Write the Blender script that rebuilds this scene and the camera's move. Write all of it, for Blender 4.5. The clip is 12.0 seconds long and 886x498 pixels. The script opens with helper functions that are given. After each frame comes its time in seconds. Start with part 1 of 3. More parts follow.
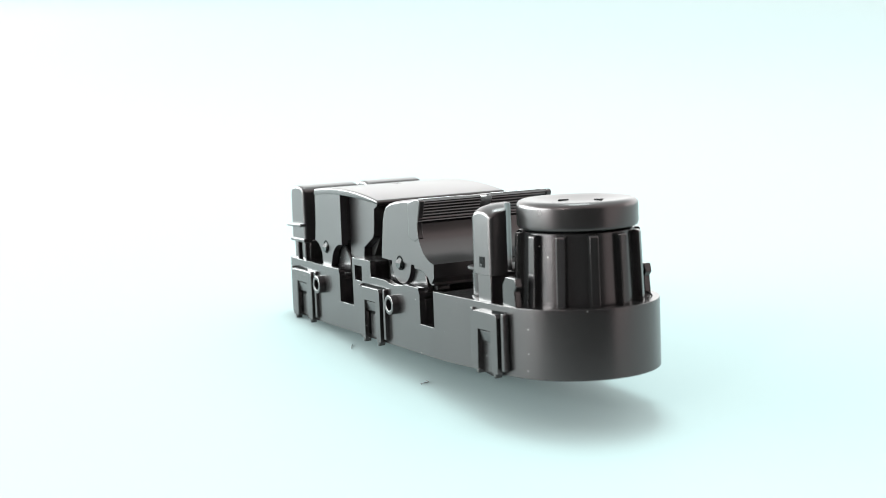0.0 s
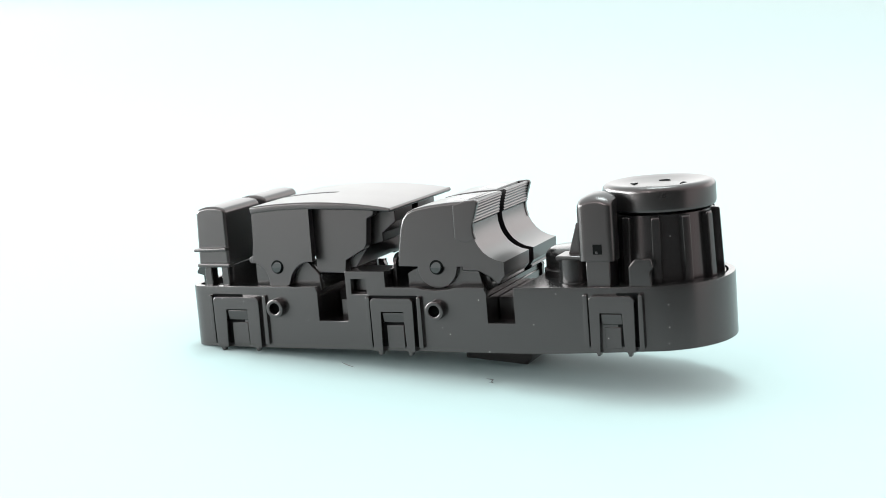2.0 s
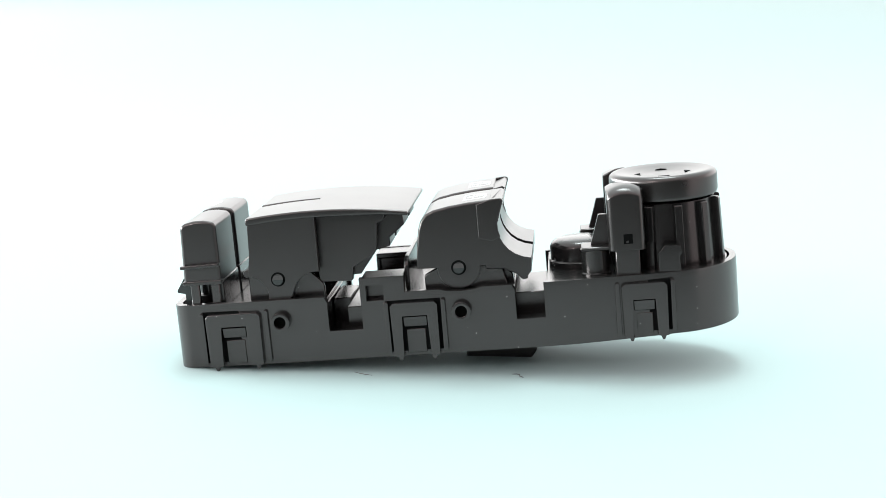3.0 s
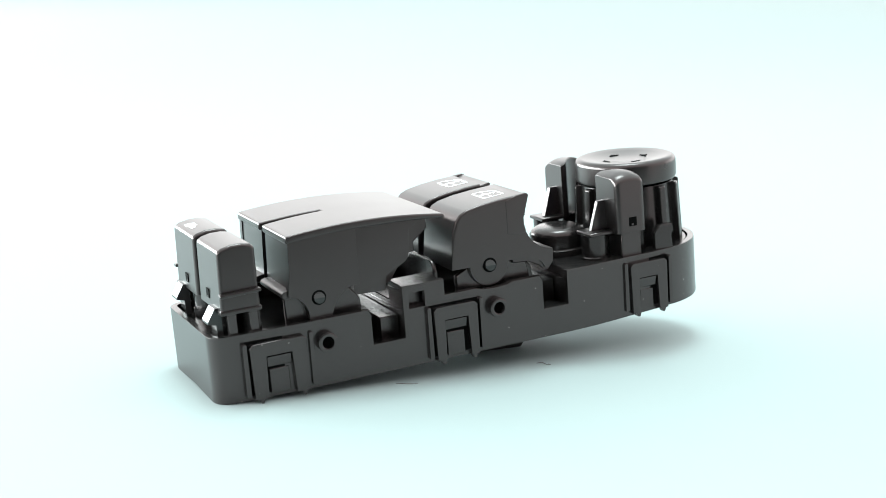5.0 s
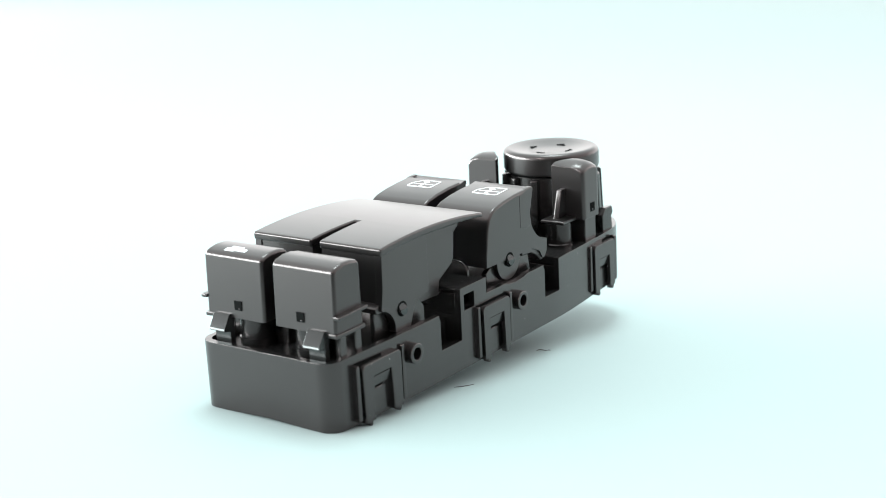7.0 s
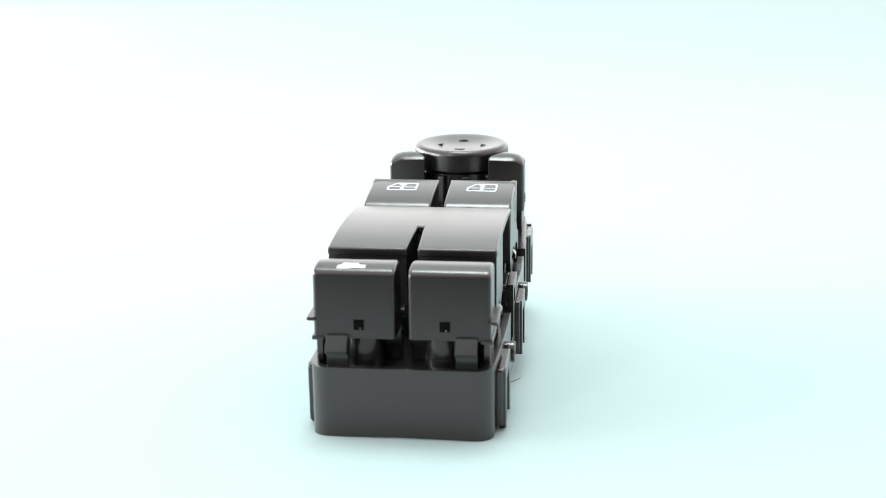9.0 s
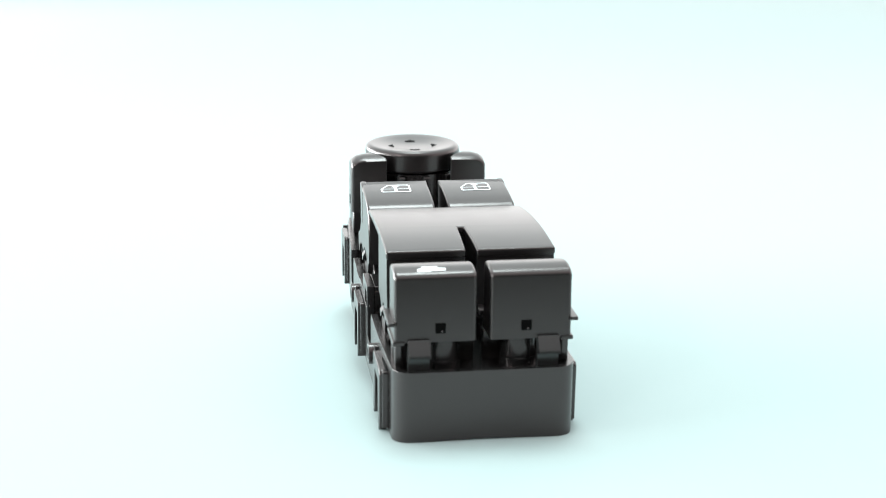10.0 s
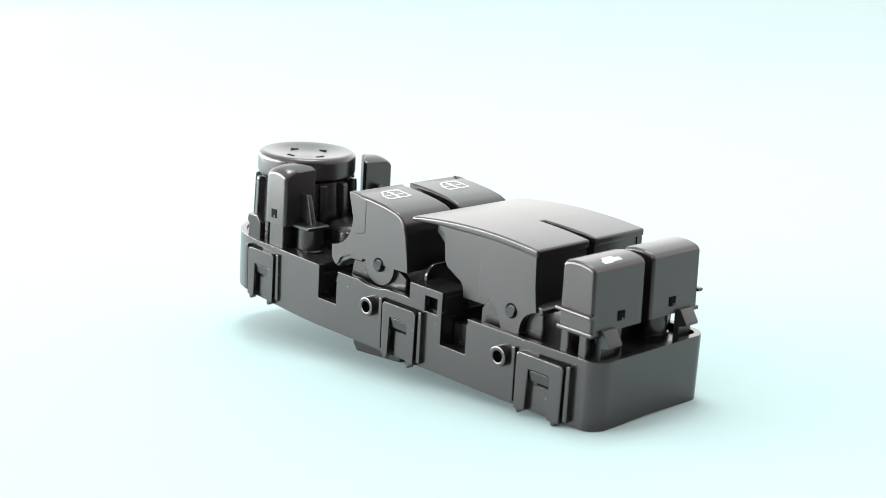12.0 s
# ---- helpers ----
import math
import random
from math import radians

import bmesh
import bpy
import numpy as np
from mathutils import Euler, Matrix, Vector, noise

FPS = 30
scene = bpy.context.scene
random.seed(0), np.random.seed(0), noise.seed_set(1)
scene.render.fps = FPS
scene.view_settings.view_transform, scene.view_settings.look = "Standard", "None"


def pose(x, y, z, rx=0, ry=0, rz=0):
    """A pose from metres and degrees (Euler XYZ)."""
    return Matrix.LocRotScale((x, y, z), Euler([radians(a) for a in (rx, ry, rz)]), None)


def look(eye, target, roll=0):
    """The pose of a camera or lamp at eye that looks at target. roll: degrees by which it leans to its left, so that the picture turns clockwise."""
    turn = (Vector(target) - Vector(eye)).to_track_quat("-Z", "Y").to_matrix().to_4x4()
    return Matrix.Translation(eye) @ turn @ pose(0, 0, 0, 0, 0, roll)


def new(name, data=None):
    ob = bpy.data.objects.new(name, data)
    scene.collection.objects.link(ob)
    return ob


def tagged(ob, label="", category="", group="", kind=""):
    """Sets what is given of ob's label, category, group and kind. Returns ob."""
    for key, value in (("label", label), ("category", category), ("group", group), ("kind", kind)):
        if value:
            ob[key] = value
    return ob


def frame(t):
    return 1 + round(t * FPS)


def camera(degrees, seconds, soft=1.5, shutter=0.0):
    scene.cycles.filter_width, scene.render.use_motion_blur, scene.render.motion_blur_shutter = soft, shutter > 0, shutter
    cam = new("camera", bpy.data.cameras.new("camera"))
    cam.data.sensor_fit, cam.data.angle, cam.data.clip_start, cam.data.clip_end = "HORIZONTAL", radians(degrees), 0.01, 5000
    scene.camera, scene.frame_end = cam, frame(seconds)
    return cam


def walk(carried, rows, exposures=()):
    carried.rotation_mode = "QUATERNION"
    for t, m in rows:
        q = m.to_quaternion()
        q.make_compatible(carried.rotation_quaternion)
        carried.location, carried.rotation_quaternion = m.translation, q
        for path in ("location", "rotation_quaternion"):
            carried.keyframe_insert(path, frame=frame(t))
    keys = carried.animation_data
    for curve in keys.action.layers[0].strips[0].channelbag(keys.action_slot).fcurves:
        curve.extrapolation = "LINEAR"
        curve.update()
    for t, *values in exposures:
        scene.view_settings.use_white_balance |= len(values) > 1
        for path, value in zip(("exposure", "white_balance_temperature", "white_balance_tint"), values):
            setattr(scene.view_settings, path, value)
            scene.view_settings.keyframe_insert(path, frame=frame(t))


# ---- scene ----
# The camera stands still; the switch panel turns on a turntable about the world's z axis.
cam = camera(34.19, 12.0, soft=0.6)
cam.data.dof.use_dof = True
cam.data.dof.focus_distance = 0.425
cam.data.dof.aperture_fstop = 18.0
EYE = pose(0, -0.4300, 0.12028, 78.617, 0, 0.277)
walk(cam, [(0.0, EYE), (12.0, EYE)])

# degrees through which the turntable has gone, by seconds
TURN = [(0, 0.00), (0.5, 8.08), (1, 16.65), (1.5, 25.25), (2, 37.65), (2.5, 47.62), (3, 56.75), (3.2, 60.05), (4.8, 83.70), (5, 86.30), (5.5, 93.30), (6, 100.85), (6.5, 108.38), (7, 115.90), (7.2, 119.15), (9, 144.57), (9.5, 151.75), (10, 159.90), (10.5, 167.50), (11, 176.10), (11.5, 184.35), (12, 195.95)]
# the panel's place on the turntable at the start: it leans on its end and on the plug socket below
REST = Matrix(((0.480168, 0.876266, -0.039959, -0.020463), (-0.872778, 0.481820, 0.078149, 0.043847), (0.087733, -0.002650, 0.996141, 0.015365), (0, 0, 0, 1)))

# ---- light: white tent with softboxes above and to one side, an added ceiling fill, dark room behind the camera ----
world = bpy.data.worlds.new("world")
scene.world = world
world.use_nodes = True
wn = world.node_tree.nodes
wn["Background"].inputs["Color"].default_value = (1.0, 0.965, 0.96, 1)
wn["Background"].inputs["Strength"].default_value = 1.22


def area_lamp(name, eye, target, sx, sy, watts, color=(1, 1, 1), spread=180):
    data = bpy.data.lights.new(name, "AREA")
    data.shape, data.size, data.size_y, data.energy, data.color = "RECTANGLE", sx, sy, watts, color
    data.spread = radians(spread)
    ob = new(name, data)
    ob.matrix_world = look(eye, target)
    return ob


# the first lamp is an unseen wide fill, added to light the table evenly
area_lamp("added_ceiling_fill", (0, 3.0, 3.0), (0, 3.0, 0), 8.0, 9.0, 140.0, (0.62, 1.0, 1.0))
area_lamp("top_softbox", (0.0, 0.28, 1.30), (0.0, 0.05, 0.0), 0.40, 0.40, 11.0, (0.78, 1.0, 1.0))
area_lamp("side_softbox", (-2.6, 0.75, 0.38), (0, 0.75, 0.38), 4.6, 0.74, 310.0, (0.86, 1.0, 1.0))
area_lamp("front_light", (-1.15, -1.75, 1.0), (0, 0, 0), 0.10, 0.10, 8.0, (1.0, 0.99, 0.98))

# ---- materials ----


def material(name, color, rough, spec=0.5, grain=0.0, scale=900.0, var=0.15, metal=0.0, rough_var=0.03, warm=False, dust=0.0):
    m = bpy.data.materials.new(name)
    m.use_nodes = True
    nt = m.node_tree
    b = nt.nodes["Principled BSDF"]
    tc = nt.nodes.new("ShaderNodeTexCoord")
    n1 = nt.nodes.new("ShaderNodeTexNoise")
    n1.inputs["Scale"].default_value, n1.inputs["Detail"].default_value = 45.0, 5.0
    n2 = nt.nodes.new("ShaderNodeTexNoise")
    n2.inputs["Scale"].default_value, n2.inputs["Detail"].default_value = scale, 3.0
    for n in (n1, n2):
        nt.links.new(tc.outputs["Object"], n.inputs["Vector"])
    ramp = nt.nodes.new("ShaderNodeMix")
    ramp.data_type = "RGBA"
    ramp.inputs["A"].default_value = (*[c * (1 - var) for c in color], 1)
    ramp.inputs["B"].default_value = (*[c * (1 + var) for c in color], 1)
    nt.links.new(n1.outputs["Fac"], ramp.inputs["Factor"])
    nt.links.new(ramp.outputs["Result"], b.inputs["Base Color"])
    mr = nt.nodes.new("ShaderNodeMapRange")
    mr.inputs["To Min"].default_value, mr.inputs["To Max"].default_value = rough - rough_var, rough + rough_var
    nt.links.new(n1.outputs["Fac"], mr.inputs["Value"])
    nt.links.new(mr.outputs["Result"], b.inputs["Roughness"])
    b.inputs["Metallic"].default_value = metal
    b.inputs["Specular IOR Level"].default_value = spec
    if warm:
        b.inputs["Specular Tint"].default_value = (1.0, 0.845, 0.84, 1)
    if dust:
        # sparse pale specks of dust
        vo = nt.nodes.new("ShaderNodeTexVoronoi")
        vo.inputs["Scale"].default_value = 420.0
        nt.links.new(tc.outputs["Object"], vo.inputs["Vector"])
        near = nt.nodes.new("ShaderNodeMath")
        near.operation, near.inputs[1].default_value = "LESS_THAN", 0.06
        nt.links.new(vo.outputs["Distance"], near.inputs[0])
        pick = nt.nodes.new("ShaderNodeSeparateColor")
        nt.links.new(vo.outputs["Color"], pick.inputs["Color"])
        few = nt.nodes.new("ShaderNodeMath")
        few.operation, few.inputs[1].default_value = "LESS_THAN", dust
        nt.links.new(pick.outputs["Red"], few.inputs[0])
        both = nt.nodes.new("ShaderNodeMath")
        both.operation = "MULTIPLY"
        nt.links.new(near.outputs["Value"], both.inputs[0])
        nt.links.new(few.outputs["Value"], both.inputs[1])
        speck = nt.nodes.new("ShaderNodeMix")
        speck.data_type = "RGBA"
        speck.inputs["B"].default_value = (0.3, 0.295, 0.29, 1)
        nt.links.new(both.outputs["Value"], speck.inputs["Factor"])
        nt.links.new(ramp.outputs["Result"], speck.inputs["A"])
        nt.links.new(speck.outputs["Result"], b.inputs["Base Color"])
    if grain:
        bp = nt.nodes.new("ShaderNodeBump")
        bp.inputs["Strength"].default_value, bp.inputs["Distance"].default_value = grain, 0.0001
        nt.links.new(n2.outputs["Fac"], bp.inputs["Height"])
        nt.links.new(bp.outputs["Normal"], b.inputs["Normal"])
    return m


PLASTIC = material("satin_black_plastic", (0.0085, 0.0082, 0.0082), 0.29, 0.9, 0.03, 1500, warm=True)
HOUSING = material("moulded_black_plastic", (0.0095, 0.0092, 0.0092), 0.25, 0.95, 0.06, 1100, warm=True, dust=0.30)
DARK = material("glossy_black_plastic", (0.011, 0.0107, 0.0107), 0.22, 0.65, 0.1, 1500, warm=True, dust=0.05)
WHITE_INK = material("white_print", (0.78, 0.80, 0.82), 0.5, 0.4, 0.0)
# black for arrow marks, and for the shade in slots, openings and gaps
INK_AND_GAP_SHADE = material("black_mark_and_gap_shade", (0.002, 0.002, 0.002), 0.7, 0.05, 0.0)
PIN = material("smooth_black_plastic", (0.022, 0.022, 0.022), 0.2, 0.5, 0.0)
PAPER = material("white_sweep", (0.370, 0.440, 0.440), 0.75, 0.2, 0.1, 700, 0.01)
GREY = material("grey_room_paint", (0.05, 0.05, 0.05), 0.8, 0.2, 0.1, 60)
FIBRE = material("grey_fibre", (0.12, 0.11, 0.11), 0.7, 0.3, 0.0)


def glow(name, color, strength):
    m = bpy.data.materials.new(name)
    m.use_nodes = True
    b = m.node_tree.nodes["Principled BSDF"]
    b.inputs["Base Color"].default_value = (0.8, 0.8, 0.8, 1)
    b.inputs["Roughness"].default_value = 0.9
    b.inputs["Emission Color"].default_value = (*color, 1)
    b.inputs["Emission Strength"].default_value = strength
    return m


# emission of its own instead of lamps shining on the cloth
TENT_GLOW = glow("glowing_white_tent_cloth", (1.0, 0.99, 0.98), 1.8)

# ---- mesh tools: all shapes are drawn in millimetres ----
MM = 0.001


def finish(ob, angle=38):
    me = ob.data
    for f in me.polygons:
        f.use_smooth = True
    me.set_sharp_from_angle(angle=radians(angle))
    mod = ob.modifiers.new("normals", "WEIGHTED_NORMAL")
    mod.keep_sharp = True
    return ob


def part(name, bm, mat, parent=None, label="", angle=38):
    bmesh.ops.recalc_face_normals(bm, faces=bm.faces)
    bmesh.ops.scale(bm, vec=(MM, MM, MM), verts=bm.verts)
    me = bpy.data.meshes.new(name)
    bm.to_mesh(me)
    bm.free()
    me.materials.append(mat)
    ob = new(name, me)
    ob.parent = parent
    if label:
        tagged(ob, label)
    return finish(ob, angle)


def bevel(bm, width, segs=2, angle=35, only=None, clamp=True):
    bmesh.ops.recalc_face_normals(bm, faces=bm.faces)
    edges = [e for e in bm.edges if len(e.link_faces) == 2 and e.calc_face_angle(0) > radians(angle) and (only is None or only(e))]
    bmesh.ops.bevel(bm, geom=edges, offset=width, offset_type="OFFSET", segments=segs, profile=0.5, affect="EDGES", clamp_overlap=clamp)
    return bm


def add_prism(bm, poly, y0, y1):
    """An xz outline, drawn out from y0 to y1."""
    a = [bm.verts.new((x, y0, z)) for x, z in poly]
    b = [bm.verts.new((x, y1, z)) for x, z in poly]
    n = len(poly)
    bm.faces.new(a)
    bm.faces.new(b[::-1])
    for i in range(n):
        bm.faces.new((a[i], b[i], b[(i + 1) % n], a[(i + 1) % n]))
    return bm


def add_plan(bm, poly, z0, z1):
    """An xy outline, drawn out from z0 to z1."""
    a = [bm.verts.new((x, y, z0)) for x, y in poly]
    b = [bm.verts.new((x, y, z1)) for x, y in poly]
    n = len(poly)
    bm.faces.new(a)
    bm.faces.new(b[::-1])
    for i in range(n):
        bm.faces.new((a[i], b[i], b[(i + 1) % n], a[(i + 1) % n]))
    return bm


def add_box(bm, x0, x1, y0, y1, z0, z1):
    return add_plan(bm, [(x0, y0), (x1, y0), (x1, y1), (x0, y1)], z0, z1)


def add_lathe(bm, profile, cx, cy, n=64):
    """An (r, z) profile turned about the upright axis at cx, cy; ends on the axis are closed."""
    rings = []
    for r, z in profile:
        if r < 1e-6:
            rings.append([bm.verts.new((cx, cy, z))])
        else:
            rings.append([bm.verts.new((cx + r * math.cos(k * math.tau / n), cy + r * math.sin(k * math.tau / n), z)) for k in range(n)])
    for a, b in zip(rings, rings[1:]):
        for k in range(n):
            j = (k + 1) % n
            if len(a) == 1 and len(b) > 1:
                bm.faces.new((a[0], b[k], b[j]))
            elif len(b) == 1 and len(a) > 1:
                bm.faces.new((a[k], a[j], b[0]))
            elif len(a) > 1:
                bm.faces.new((a[k], a[j], b[j], b[k]))
    return bm


def add_rod(bm, x, z, r, y0, y1, n=24):
    return add_prism(bm, [(x + r * math.cos(k * math.tau / n), z + r * math.sin(k * math.tau / n)) for k in range(n)], y0, y1)


def add_tube(bm, x, z, r0, r1, y0, y1, n=28):
    """A ring with its axis along y."""
    loops = []
    for r, y in ((r1, y0), (r1, y1), (r0, y1), (r0, y0)):
        loops.append([bm.verts.new((x + r * math.cos(k * math.tau / n), y, z + r * math.sin(k * math.tau / n))) for k in range(n)])
    for i in range(4):
        a, b = loops[i], loops[(i + 1) % 4]
        for k in range(n):
            j = (k + 1) % n
            bm.faces.new((a[k], a[j], b[j], b[k]))
    return bm


def add_pin(bm, x, z, r, y0, y1, cut, n=16):
    """A pin along y: the lower half of its end is flat, the upper half cut back."""
    for a0, back in ((0.0, cut), (math.pi, 0.0)):
        ring = [(x + r * math.cos(a0 + math.pi * k / n), z + r * math.sin(a0 + math.pi * k / n)) for k in range(n + 1)]
        a = [bm.verts.new((u, y0, w)) for u, w in ring]
        b = [bm.verts.new((u, y1 + (y0 - y1) * back * (w - z) / r, w)) for u, w in ring]
        bm.faces.new(a)
        bm.faces.new(b[::-1])
        for i in range(n + 1):
            j = (i + 1) % (n + 1)
            bm.faces.new((a[i], b[i], b[j], a[j]))
    return bm


def arc(cx, cz, r, a0, a1, n):
    return [(cx + r * math.cos(radians(a0 + (a1 - a0) * k / n)), cz + r * math.sin(radians(a0 + (a1 - a0) * k / n))) for k in range(n + 1)]


# ---- the setting ----
def floor_and_tent():
    # table: a wide sheet that ends a little behind the camera's foot
    bm = bmesh.new()
    xs, ys = (-12500, -4000, -1500, -400, 0, 400, 1500, 4000, 12500), (-205, -120, 0, 400, 1500, 4700, 12500)
    grid = [[bm.verts.new((x, y, 0)) for x in xs] for y in ys]
    for a, b in zip(grid, grid[1:]):
        for k in range(len(xs) - 1):
            bm.faces.new((a[k], a[k + 1], b[k + 1], b[k]))
    floor = part("floor", bm, PAPER)
    mod = floor.modifiers.new("thickness", "SOLIDIFY")
    mod.thickness, mod.offset = 0.02, -1
    tagged(floor, "smooth plain white tabletop under the switch panel", "tabletop", kind="structure")
    # unseen glowing cloth, a half round far behind the table, added for reflections
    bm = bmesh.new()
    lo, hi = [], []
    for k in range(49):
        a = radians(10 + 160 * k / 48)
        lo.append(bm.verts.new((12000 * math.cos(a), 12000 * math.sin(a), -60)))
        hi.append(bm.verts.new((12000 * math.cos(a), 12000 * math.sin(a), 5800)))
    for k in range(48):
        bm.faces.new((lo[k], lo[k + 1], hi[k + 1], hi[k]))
    tent = part("backdrop", bm, TENT_GLOW)
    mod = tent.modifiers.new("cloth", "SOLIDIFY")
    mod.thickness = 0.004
    tagged(tent, "plain white glowing backdrop cloth, unseen, added for reflections", "backdrop", kind="structure")
    bm = bmesh.new()
    add_box(bm, -2600, 2600, -2460, -2400, -800, 1500)
    tagged(part("wall_south", bm, GREY), "plain dark grey room wall behind the camera", "wall", kind="structure")
    bm = bmesh.new()
    add_box(bm, -2600, 2600, -2460, 4800, -860, -800)
    tagged(part("ground", bm, GREY), "plain dark grey room floor below the table", "floor", kind="structure")


floor_and_tent()

# ---- the switch panel ----
panel = new("switch_panel")
panel.empty_display_size = 0.02
tagged(panel, "black plastic car window switch panel with mirror knob, lying tilted", "car switch")


# plan of the housing wall: blunt end, long sides, round end under the knob
def side_y(x):
    """Half the housing's width at x."""
    return np.interp(x, (-27, -18, -10, 0, 78, 100, 113), (23.5, 23.9, 24.2, 24.5, 24.5, 23.4, 22.5))


def wall_plan():
    pts = [(-32.5, 0.0), (-32.5, -18.0)]
    pts += [(-27.6 + 4.9 * math.cos(radians(a)), -18.6 + 4.9 * math.sin(radians(a))) for a in (188, 200, 212, 224, 236, 248, 260, 268)]
    xs = (-22, -14, -6, 4, 13.9, 14.2, 19, 24.2, 26.0, 31.1, 37.4, 42, 46.4, 47.6, 49.5, 53.6, 57.7, 59.6, 60.8, 65, 69.2, 69.5, 73.6, 77.9, 86, 94, 102)
    pts += [(x, -side_y(x)) for x in xs]
    pts += [(110.0, -22.9)] + [(113.3 + 22.3 * math.cos(radians(a)), 22.3 * math.sin(radians(a))) for a in range(-84, 1, 6)]
    full = pts + [(x, -y) for x, y in reversed(pts[1:-1])]
    return full


def wall_top(x):
    if 14.1 < x < 24.1 or 69.4 < x < 77.8:
        return -4.0
    if 24.1 < x < 37.4:
        return 11.2
    return 6.4


def bottom_z(x):
    return -12.8 + 0.9 * min(1, max(0, (x - 86) / 28)) ** 1.2


def build_wall():
    plan = wall_plan()
    n = len(plan)
    levels = (-12.8, -4.0, 4.3, 6.4, 8.9, 11.2)
    bm = bmesh.new()
    cache = {}

    def vert(i, j, inner):
        key = (i % n, j, inner)
        if key not in cache:
            x, y = plan[i % n]
            ax, ay = plan[(i - 1) % n]
            bx, by = plan[(i + 1) % n]
            tx, ty = bx - ax, by - ay
            ln = math.hypot(tx, ty)
            d = 2.0 if inner else 0.0
            z = levels[j]
            if j == 0:
                z = bottom_z(x)
                if x < -20:
                    z += 0.7 * max(0, 1 - abs(y) / 20) * (1 if x < -30 else 0)
            if j in (2, 3) and 49 < x < 58 and abs(y) > 20 and j == 3:
                z -= 0.9 if 52 < x < 55 else 0.6
            if j == 3 and abs(y) > 20 and (abs(x - 14.2) < 0.01 or abs(x - 69.5) < 0.01):
                x -= 0.9
                z -= 0.3
            cache[key] = bm.verts.new((x - ty / ln * d, y + tx / ln * d, z))
        return cache[key]

    def solid(i, j):
        x = (plan[i % n][0] + plan[(i + 1) % n][0]) / 2
        flat = abs(plan[i % n][1]) > 20
        top = wall_top(x) if flat else 6.4
        if levels[j + 1] > top + 0.01:
            return False
        return not (flat and 26.0 < x < 31.1 and 4.2 < levels[j] < 8.8)

    for i in range(n):
        for j in range(5):
            if not solid(i, j):
                continue
            a, b, c, d = (vert(i, j, 0), vert(i + 1, j, 0), vert(i + 1, j + 1, 0), vert(i, j + 1, 0))
            e, f, g, h = (vert(i, j, 1), vert(i + 1, j, 1), vert(i + 1, j + 1, 1), vert(i, j + 1, 1))
            bm.faces.new((a, b, c, d))
            bm.faces.new((e, h, g, f))
            if j == 0:
                bm.faces.new((a, e, f, b))
            elif not solid(i, j - 1):
                bm.faces.new((a, e, f, b))
            if j == 4 or not solid(i, j + 1):
                bm.faces.new((d, c, g, h))
            if not solid(i - 1, j):
                bm.faces.new((a, d, h, e))
            if not solid(i + 1, j):
                bm.faces.new((b, f, g, c))
    bevel(bm, 0.42, 2, 50)
    return part("housing_wall", bm, HOUSING, panel, "moulded black side wall with notches")


housing = build_wall()


def build_decks():
    def piece(name, *box):
        bm = bmesh.new()
        add_box(bm, *box)
        bevel(bm, 0.25, 1)
        part(name, bm, HOUSING, panel)

    piece("deck", -30.5, 13.0, -22.0, 22.0, 3.0, 4.6)
    piece("deck", 25.0, 68.5, -22.4, 22.4, 3.0, 4.8)
    bm = bmesh.new()
    add_plan(bm, [(79, -22.4), (109, -21.2)] + [(112.3 + 20.6 * math.cos(radians(a)), 20.6 * math.sin(radians(a))) for a in range(-84, 85, 7)] + [(109, 21.2), (79, 22.4)], 3.6, 6.1)
    part("deck", bm, HOUSING, panel)
    # low wells under the notches
    piece("well", 13.3, 24.8, -22.4, 22.4, -9.0, -5.0)
    piece("well", 68.9, 78.8, -22.4, 22.4, -9.0, -5.0)
    piece("inner_block", 19.0, 24.9, -18.4, 18.4, -5.2, 1.6)
    piece("inner_block", 13.4, 18.9, -9.0, 9.0, -5.2, 2.4)
    piece("inner_block", 69.0, 78.9, -14.0, 14.0, -5.2, 1.6)
    for y0, y1 in ((-22.4, -13.0), (13.0, 22.4)):
        piece("post_block", 24.6, 37.0, y0, y1, 9.5, 11.0)
        piece("post_core", 25.8, 34.7, y0 + (1.2 if y0 < 0 else 0.0), y1 - (0.0 if y0 < 0 else 1.2), 4.7, 9.55)
        piece("post_web", 34.6, 36.4, y0, y1, 4.7, 9.6)
        piece("post_web", 24.5, 25.7, y0, y1, 4.7, 9.6)
    # cross walls down from the decks
    for x in (12.0, 25.1, 67.6, 79.1):
        piece("cross_wall", x, x + 1.2, -22.3, 22.3, -9.0, 3.2)
    bm = bmesh.new()
    add_plan(bm, [(-29.8, -21), (-28, -22), (109, -21.2)] + [(112.3 + 20.6 * math.cos(radians(a)), 20.6 * math.sin(radians(a))) for a in range(-84, 85, 7)] + [(109, 21.2), (-28, 22), (-29.8, 21)], -11.2, -9.6)
    part("bottom_plate", bm, HOUSING, panel)
    # plug socket under the housing
    bm = bmesh.new()
    add_prism(bm, [(52.0, -10.5), (52.0, -21.6), (53.2, -22.4), (71.6, -22.4), (73.8, -19.6), (73.8, -10.5)], -2.5, 13.0)
    bevel(bm, 0.5, 2)
    part("plug_socket", bm, DARK, panel, "glossy black plug socket underneath")


build_decks()


